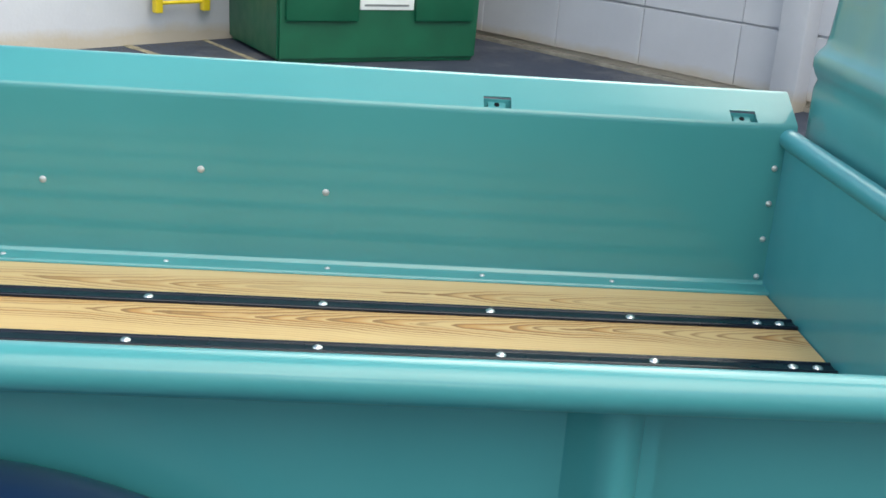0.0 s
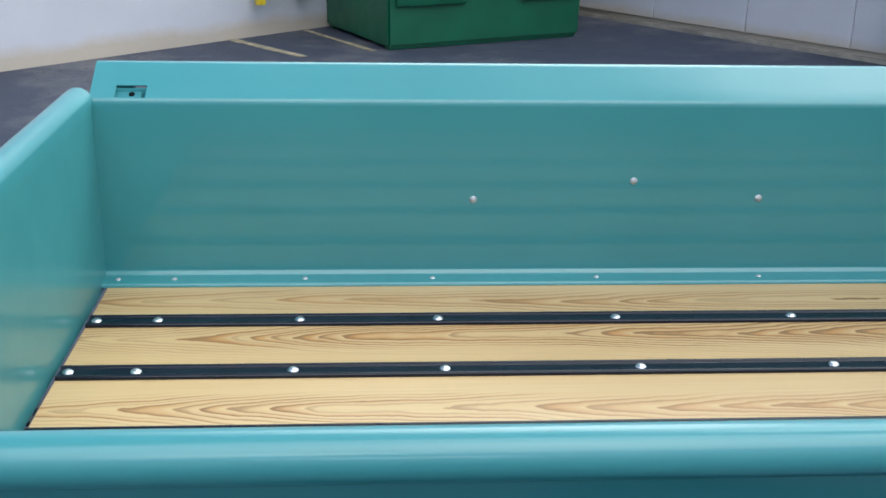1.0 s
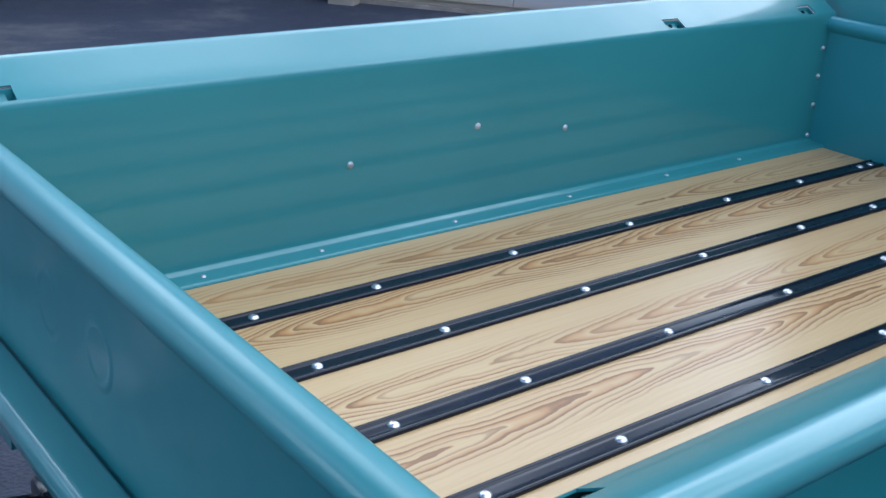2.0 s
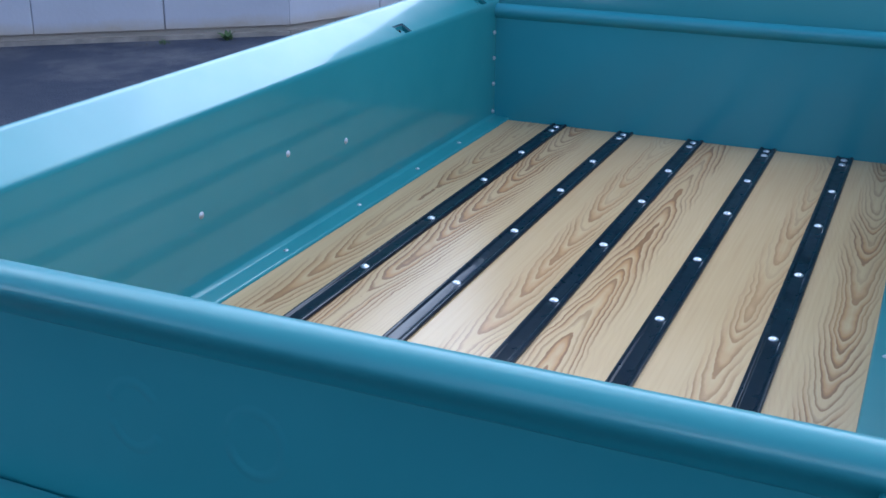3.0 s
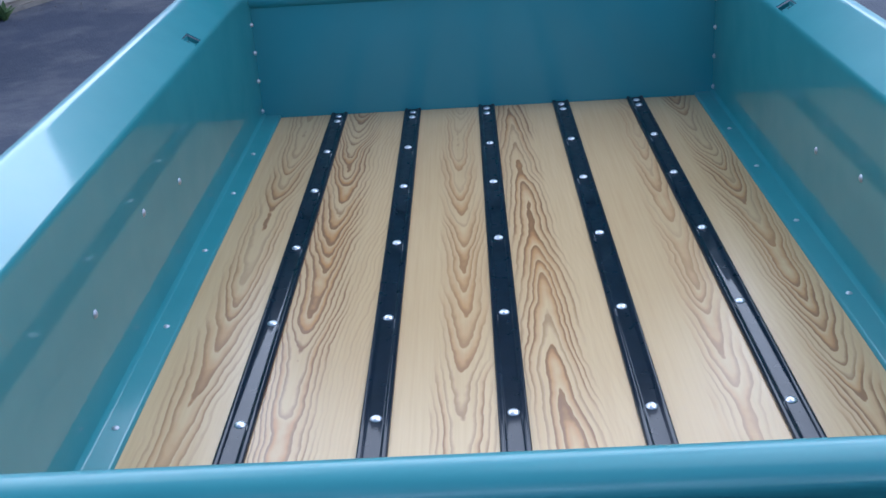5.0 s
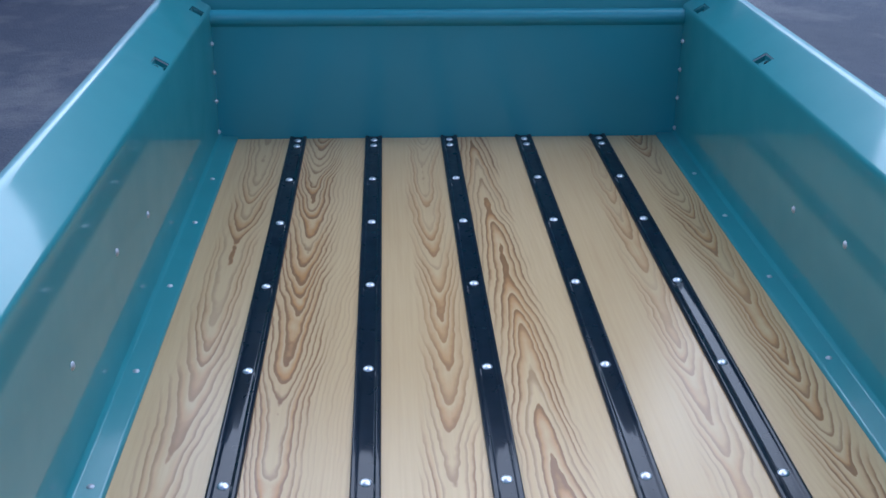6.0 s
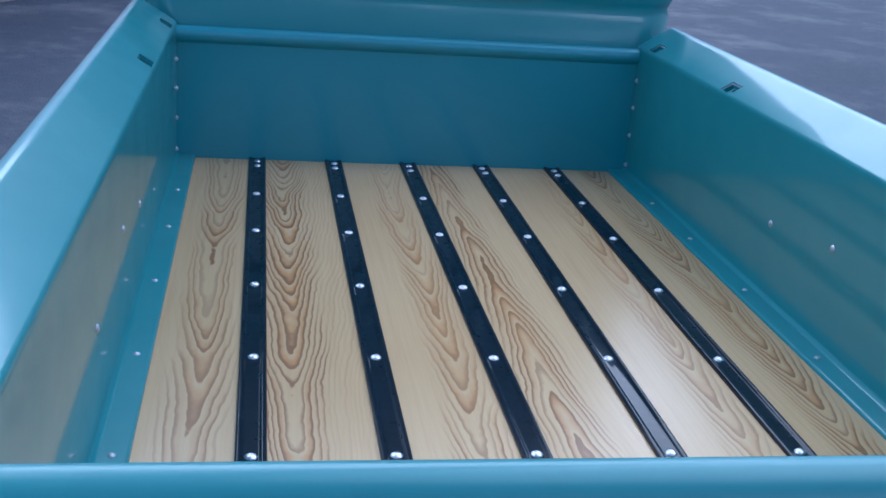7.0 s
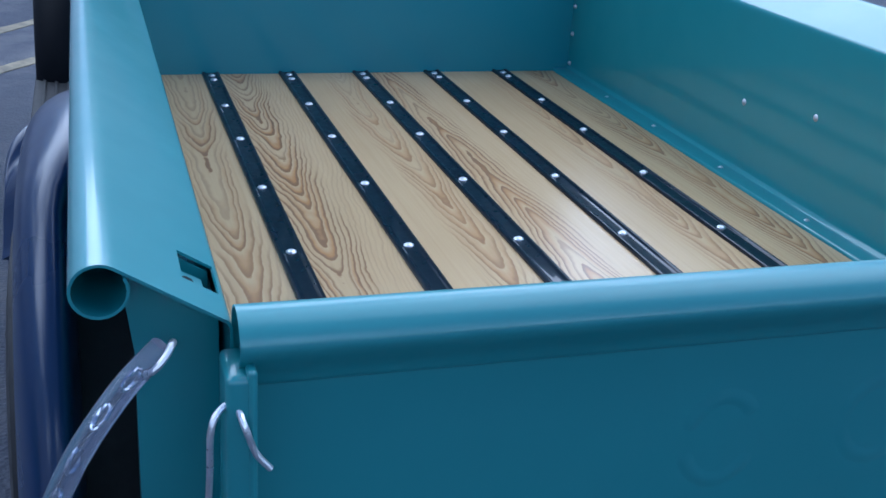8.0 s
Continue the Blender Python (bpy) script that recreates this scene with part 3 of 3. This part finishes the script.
for sgn in (1, -1):
    side = tp("bed_side", sheet(side_profile, xs, 0.0022, lambda a, b, s, g=sgn: (s, g * a, b), skips), teal, None, "teal painted bed side with a flared rolled rail")
    for x in LEDGE_X:
        bolt(side, pose(x, sgn * 0.554, 0.003) @ SMALL, True)
    for x, z in ((0.57, 0.146), (0.862, 0.181), (1.097, 0.148)) if sgn > 0 else ((0.57, 0.140), (0.862, 0.176), (1.097, 0.142)):
        bolt(side, pose(x, sgn * (WALL - 0.0005), z, sgn * 90) @ TALL, True)
    for z in (0.242, 0.171, 0.098, 0.019):
        bolt(side, pose(FRONT - 0.014, sgn * (WALL - 0.0005), z, sgn * 90) @ PROUD, True)
    for a, b in POCKETS:
        # an open channel of sheet steel under the slot
        chan = [(a - 0.002, 0.586), (a - 0.002, 0.609), (b + 0.002, 0.609), (b + 0.002, 0.586)]
        part("stake_pocket", sheet([Vector(p) for p in chan], [0.17, 0.24, 0.36], 0.002, lambda u, v, h, g=sgn: (u, g * v, min(h, 0.3225 + (v - 0.582) * 0.605))), teal, side, smooth=30)
        # added black cap that stands in for the shade deep in the pocket
        bm = block(a, min(sgn * 0.589, sgn * 0.6085), 0.262, b, max(sgn * 0.589, sgn * 0.6085), 0.265)
        part("pocket_shade_cap", bm, rubber, side, "black cap standing in for the deep shade of the pocket", 0)
        # retaining plate a little below the slot, with a dark screw hole
        bm = block(-0.0170, -0.0145, -0.0015, 0.0170, 0.0145, 0.0015, 0.001, 1)
        ob = part("pocket_plate", bm, teal_dull, side)
        mid = flare_in.lerp(flare_out, 0.23)
        at = pose((a + b) / 2, sgn * (mid.x + 0.005), mid.y - 0.0080, sgn * (slope - 2))
        ob.matrix_basis = at
        ob = part("screw", lathe([(0.0, 0.002), (0.0045, 0.0018), (0.0055, 0.0), (0.0, -0.001)], 12), satin_black, side, "dark screw head")
        ob.matrix_basis = at @ pose(0, 0, 0.0015)
    # outer stake rib below the rail
    for x, w in ((1.400, 0.040), (-0.008, 0.036), (1.887, 0.040)):
        rib = [(x + w * k / 14, 0.584 + 0.046 * (0.5 + 0.5 * math.cos(math.pi * k / 14)) ** 0.65) for k in range(-14, 15)]
        bm = sheet(rib, [-0.2, 0.1, 0.27, 0.323], 0.003, lambda a, b, s, g=sgn: (a, g * b, s))
        part("stake_rib", bm, teal, side)
    part("skirt", block(REAR + 0.038, min(sgn * 0.583, sgn * 0.588), -0.22, FRONT, max(sgn * 0.583, sgn * 0.588), 0.31), teal, side, smooth=0)
    # rear post: plate from the rail down, narrowing, set back under the end of the rail
    bm = bmesh.new()
    pts = [(0.584, 0.318), (0.650, 0.356), (0.650, 0.335), (0.644, 0.29), (0.644, 0.20), (0.644, -0.24), (0.584, -0.24)]
    f = bm.faces.new([bm.verts.new((REAR + 0.026, sgn * a, b)) for a, b in pts])
    r = bmesh.ops.extrude_face_region(bm, geom=[f])
    bmesh.ops.translate(bm, vec=(0.03, 0, 0), verts=[e for e in r["geom"] if isinstance(e, bmesh.types.BMVert)])
    part("rear_post", bm, teal, side, smooth=20)

# front panel of the bed
fp = [(FRONT, -0.03), (FRONT, 0.0), (FRONT, 0.262), (FRONT, 0.276), (FRONT, 0.280)] + arc(FRONT + 0.005, 0.301, 0.0195, 248, -70, 24)
tp("front_panel", sheet([Vector(p) for p in fp], [-0.579, -0.3, 0, 0.3, 0.579], -0.002, lambda a, b, s: (a, s, b)), teal_flat_skylit, None, "teal bed front panel with rolled top")

# tailgate
gate_roll = arc(-0.1165, 0.3210, 0.0262, 20, 160, 17)
gp = [(-0.094, -0.015), (-0.094, 0.0), (-0.094, 0.29), (-0.094, 0.30)] + gate_roll + [(-0.1424, 0.3262), (-0.1416, 0.3222), (-0.1385, 0.3171), (-0.1335, 0.3114), (-0.1280, 0.3056), (-0.1230, 0.3001), (-0.1192, 0.2946), (-0.1165, 0.2891), (-0.1150, 0.2861), (-0.1125, 0.2840), (-0.1120, 0.2810), (-0.112, 0.245), (-0.112, 0.035), (-0.112, 0.02), (-0.111, -0.012), (-0.100, -0.014)]
GW = 0.5785
tailgate = tp("tailgate", sheet([Vector(p) for p in gp], [-GW, -0.3, 0.0, 0.3, GW], 0.0015, lambda a, b, s: (a, s, b)), teal_dull, None, "closed teal tailgate with rolled top and embossed face")
for sgn in (1, -1):
    # a bent plate with a small raised inner lip
    bm = block(-0.146, -0.0105, -0.012, -0.098, 0.0105, 0.309, 0.0055, 3)
    box(bm, -0.1475, min(-0.0110 * sgn, -0.004 * sgn), 0.0, -0.100, max(-0.0110 * sgn, -0.004 * sgn), 0.314, 0.0035, 3)
    ob = part("side_flange", bm, teal, tailgate)
    ob.matrix_basis = pose(0, sgn * 0.5785, 0)


def embossed_oval(y, z, half_y, half_z, a0, a1):
    """A low pressed bead along part of an oval, on the outer face of the tailgate."""
    n = 36
    path = [(y + half_y * math.cos(radians(a0 + (a1 - a0) * k / n)), z + half_z * math.sin(radians(a0 + (a1 - a0) * k / n))) for k in range(n + 1)]
    bm = bmesh.new()
    prev = None
    for k, (cy, cz) in enumerate(path):
        (ay, az), (by, bz) = path[max(k - 1, 0)], path[min(k + 1, n)]
        d = Vector((by - ay, bz - az)).normalized()
        end = min(1.0, min(k, n - k) / 3)
        row = []
        for j in range(9):
            u = -1 + j / 4
            row.append(bm.verts.new((-0.1119 - 0.0010 * end * (0.5 + 0.5 * math.cos(math.pi * u)), cy - d.y * u * 0.0095, cz + d.x * u * 0.0095)))
        if prev:
            for j in range(8):
                bm.faces.new((prev[j], prev[j + 1], row[j + 1], row[j]))
        prev = row
    part("embossed_bead", bm, teal_dull, tailgate, "faint pressed bead", 80)


embossed_oval(0.178, 0.193, 0.033, 0.040, 15, 150)
embossed_oval(0.178, 0.193, 0.033, 0.040, 205, 345)
embossed_oval(0.024, 0.195, 0.034, 0.038, 0, 360)

sill_profile = fillet([(-0.1145, 0.050), (-0.116, 0.064), (-0.166, 0.068), (-0.176, 0.052), (-0.170, 0.026), (-0.150, 0.012)], 0.008, 4)
tp("rear_sill", sheet(sill_profile, [-0.60, -0.3, 0.0, 0.3, 0.60], 0.003, lambda a, b, s: (a, s, b)), teal, None, "teal rear sill below the tailgate")
# chains in clear sleeves, with hooks
for sgn in (1, -1):
    run = smooth_path([(-0.112, 0.6275 * sgn, 0.3195), (-0.135, 0.654 * sgn, 0.3035), (-0.152, 0.683 * sgn, 0.270), (-0.163, 0.704 * sgn, 0.232), (-0.17, 0.725 * sgn, 0.18), (-0.17, 0.725 * sgn, 0.11), (-0.167, 0.70 * sgn, 0.06), (-0.16, 0.65 * sgn, 0.05), (-0.152, 0.614 * sgn, 0.10), (-0.147, 0.605 * sgn, 0.15), (-0.147, 0.605 * sgn, 0.20)], 6)
    ch = tp("tailgate_chain", tube(run, 0.0088, 12), sleeve_mat, None, "chain in a clear vinyl sleeve with steel hooks")
    part("eye_hook", tube(smooth_path([(-0.055, 0.618 * sgn, 0.292), (-0.095, 0.619 * sgn, 0.314), (-0.116, 0.621 * sgn, 0.323), (-0.124, 0.626 * sgn, 0.318), (-0.128, 0.634 * sgn, 0.311), (-0.122, 0.641 * sgn, 0.305)], 6), 0.0027, 8), zinc, ch)
    part("s_hook", tube(smooth_path([(-0.149, 0.603 * sgn, 0.20), (-0.150, 0.601 * sgn, 0.24), (-0.150, 0.600 * sgn, 0.270), (-0.146, 0.596 * sgn, 0.282), (-0.140, 0.588 * sgn, 0.286), (-0.144, 0.581 * sgn, 0.284), (-0.152, 0.577 * sgn, 0.274), (-0.153, 0.570 * sgn, 0.254), (-0.154, 0.560 * sgn, 0.241)], 6), 0.0025, 8), zinc, ch)
    for k, i in enumerate(range(5, len(run) - 3, 4)):
        bm = tube([(0.0034 * math.cos(a), 0.0, 0.0095 * math.sin(a)) for a in (2 * math.pi * j / 12 for j in range(12))], 0.0013, 6, True)
        ob = part("chain_link", bm, chrome, ch)
        way = (run[i + 1] - run[i - 1]).to_track_quat("Z", "X").to_matrix().to_4x4()
        ob.matrix_basis = Matrix.Translation(run[i]) @ way @ pose(0, 0, 0, 0, 0, 90 * (k % 2))

# fenders
WX, WZ = 0.79, -0.30


def make_fender(sgn):
    """A bulging shell: its front sweeps out to the running board, its tail stands clear of the bed."""
    way = smooth_path([(1.36, -0.37), (1.352, -0.15), (1.338, 0.05), (1.318, 0.095), (1.285, 0.092), (1.24, 0.066), (1.19, 0.068)], 5)
    way = [(p.x, p.y, 1.0) for p in way]
    for i in range(41):
        a = radians(49 + 153 * i / 40)
        r = 0.553 + 0.045 * max(0.0, (i - 18) / 22) ** 1.4
        way.append((WX + r * math.cos(a), WZ + r * math.sin(a), 0.0))
    bm = bmesh.new()
    rows = []
    m = 12
    for x, z, front in way:
        rad = Vector((x - WX, z - WZ)).normalized()
        ang = math.degrees(math.atan2(z - WZ, x - WX))
        k = min(1.0, max(0.0, (ang - 92) / 26))
        k = k * k * (3 - 2 * k)
        y_in, drop = 0.589 + 0.108 * k, 0.030 + 0.22 * k
        y_top, y_out = 0.662 + 0.055 * k, 0.772 + 0.046 * front
        row = []

        def put(y, d):
            row.append(bm.verts.new((x - rad.x * d, sgn * y, z - rad.y * d)))
        if k > 0.0:
            put(0.589, drop)
        else:
            put(y_in, drop + 0.02)
        for j in range(m + 1):  # inner flank, from the bed up to the crest
            c = radians(90 * j / m)
            put(y_top - (y_top - y_in) * math.cos(c) ** (0.9 - 0.35 * k), drop * (1 - math.sin(c) ** (1.0 - 0.5 * k)))
        for j in range(1, m + 1):  # outer flank
            c = radians(90 * j / m)
            put(y_top + (y_out - y_top) * math.sin(c), 0.20 * (1 - math.cos(c) ** 0.5))
        put(y_out + 0.002, 0.22)
        put(y_out - 0.012, 0.222)
        rows.append(row)
    for p, q in zip(rows, rows[1:]):
        for j in range(len(p) - 1):
            bm.faces.new((p[j], p[j + 1], q[j + 1], q[j]))
    ob = tp("fender", bm, fender_paint, None, "glossy black bulging rear fender with sky blue put into its colour", 50)
    hole = part("bolt_hole", lathe([(0.0, 0.001), (0.006, 0.001), (0.0075, 0.0), (0.0, -0.002)], 12), rubber, ob)
    hole.matrix_basis = pose(1.305, sgn * 0.735, 0.0955)
    return ob


def make_front_fender(sgn):
    """The tail of the front fender, rising from the running board."""
    bm = bmesh.new()
    rows = []
    for i in range(17):
        t = i / 16
        z = -0.38 + 0.60 * math.sin(t * math.pi / 2)
        x = 3.30 + 0.95 * (1 - math.cos(t * math.pi / 2))
        rows.append([bm.verts.new((x + 0.05 * math.sin(c) ** 2, sgn * (0.70 + 0.15 * math.sin(c)), z - 0.12 * (1 - math.cos(c)))) for c in (radians(-85 + 175 * j / 14) for j in range(15))])
    rows.append([bm.verts.new((4.62, v.co.y, v.co.z + 0.02)) for v in rows[-1]])
    for p, q in zip(rows, rows[1:]):
        for j in range(len(p) - 1):
            bm.faces.new((p[j], p[j + 1], q[j + 1], q[j]))
    return tp("front_fender", bm, satin_black, None, "satin black front fender", 50)


for sgn in (1, -1):
    make_fender(sgn)
    make_front_fender(sgn)
    tyre = lathe([(0.22, -0.08), (0.30, -0.092), (0.345, -0.085), (0.362, -0.06), (0.366, 0.0), (0.362, 0.06), (0.345, 0.085), (0.30, 0.092), (0.22, 0.08)], 40)
    wheel = tp("wheel", lathe([(0.0, -0.03), (0.08, -0.03), (0.16, -0.01), (0.19, -0.04), (0.215, -0.07), (0.222, -0.075), (0.222, 0.075), (0.19, 0.06), (0.0, 0.05)], 32), teal, None, "teal steel wheel with a black tyre")
    wheel.matrix_basis = pose(WX, sgn * 0.70, UP + WZ + 0.006, 90)
    part("tyre", tyre, rubber, wheel, "black rubber tyre")
    rb = tp("running_board", block(1.33, min(sgn * 0.60, sgn * 0.855), -0.40, 3.45, max(sgn * 0.60, sgn * 0.855), -0.36, 0.012), rubber, None, "black ribbed running board")
    for k in range(5):
        y = sgn * (0.66 + 0.04 * k)
        part("tread_rib", block(1.36, y - 0.006, -0.362, 3.4, y + 0.006, -0.354, 0.002), rubber, rb)

# cab: rounded steel shell behind the bed's front
def make_cab():
    bm = bmesh.new()
    levels = [(-0.42, 0.64, 0.0), (-0.3, 0.65, 0.0), (0.0, 0.665, -0.004), (0.22, 0.685, -0.010), (0.395, 0.692, -0.008), (0.413, 0.688, -0.004), (0.424, 0.692, -0.010),
              (0.438, 0.696, -0.015), (0.453, 0.696, -0.015), (0.467, 0.692, -0.009), (0.478, 0.687, 0.0), (0.50, 0.687, 0.004),
              (0.62, 0.685, 0.014), (0.82, 0.67, 0.04), (0.98, 0.65, 0.08), (1.09, 0.61, 0.16), (1.17, 0.52, 0.26), (1.20, 0.40, 0.40)]
    rings = []
    for z, hw, inset in levels:
        x0, x1 = 2.024 + inset, 3.30 - inset * 0.6
        ring = []
        r = 0.11
        for cx, cy, a0 in ((x0 + r, hw - r, 90), (x0 + r, -hw + r, 180), (x1 - r, -hw + r, 270), (x1 - r, hw - r, 0)):
            for k in range(9):
                a = radians(a0 + 90 * k / 8)
                ring.append(bm.verts.new((cx + r * math.cos(a), cy + r * math.sin(a), z)))
        rings.append(ring)
    n = len(rings[0])
    for p, q in zip(rings, rings[1:]):
        for k in range(n):
            bm.faces.new((p[k], p[(k + 1) % n], q[(k + 1) % n], q[k]))
    bm.faces.new(rings[0][::-1])
    bm.faces.new(rings[-1])
    return tp("cab", bm, teal, None, "teal rounded steel cab with a pressed belt line", 50)


make_cab()

# tail lamp and rear bumper
def make_lamp(sgn):
    root = tp("tail_lamp", lathe([(0.0, -0.045), (0.03, -0.044), (0.044, -0.034), (0.047, 0.01), (0.0, 0.012)], 24), black_paint, None, "round black tail lamp with chrome ring and red lens")
    root.matrix_basis = pose(-0.262, sgn * 0.69, UP + 0.018, 0, -90)
    part("bezel", lathe([(0.044, 0.008), (0.05, 0.008), (0.051, 0.014), (0.049, 0.022), (0.042, 0.024), (0.042, 0.008)], 28), chrome, root, "chrome ring")
    part("lens", lathe([(0.0, 0.036), (0.02, 0.034), (0.036, 0.027), (0.042, 0.018), (0.0, 0.01)], 24), red_lens, root, "dark red lens")
    part("arm", tube(smooth_path([(0.0, 0, -0.03), (-0.02, -0.01 * sgn, -0.08), (-0.02, -0.05 * sgn, -0.135), (-0.02, -0.065 * sgn, -0.16)], 4), 0.01), black_paint, root)


make_lamp(1)
make_lamp(-1)
bumper = tp("rear_bumper", sheet(fillet([(-0.405, -0.29), (-0.425, -0.26), (-0.425, -0.19), (-0.405, -0.16)], 0.02, 4), [-0.86, -0.8, -0.6, -0.2, 0.2, 0.6, 0.8, 0.86], 0.004, lambda a, b, s: (a + 0.09 * (abs(s) / 0.86) ** 2, s, -0.225 + (b + 0.225) * (1.0 if abs(s) < 0.7 else 1.0 - 0.55 * ((abs(s) - 0.7) / 0.16) ** 1.5))), chrome, None, "chrome rear bumper on black irons")
for sgn in (1, -1):
    part("bumper_iron", tube(smooth_path([(-0.05, 0.40 * sgn, -0.24), (-0.16, 0.41 * sgn, -0.22), (-0.25, 0.48 * sgn, -0.20), (-0.32, 0.58 * sgn, -0.21), (-0.38, 0.62 * sgn, -0.225)], 6), 0.022), black_paint, bumper)
    part("bumper_iron", tube(smooth_path([(-0.06, 0.43 * sgn, -0.27), (-0.2, 0.44 * sgn, -0.26), (-0.32, 0.42 * sgn, -0.235), (-0.41, 0.38 * sgn, -0.225)], 6), 0.022), black_paint, bumper)
tp("frame_rail", block(-0.08, -0.44, -0.34, 3.2, -0.36, -0.2, 0.01), black_paint, None, "black chassis rail")
tp("frame_rail", block(-0.08, 0.36, -0.34, 3.2, 0.44, -0.2, 0.01), black_paint, None, "black chassis rail")
for x in (0.0, 0.45, 0.95, 1.45, 1.9):
    tp("cross_sill", block(x - 0.03, -0.57, -0.2, x + 0.03, 0.57, -0.024, 0.005), black_paint, None, "black steel cross sill")
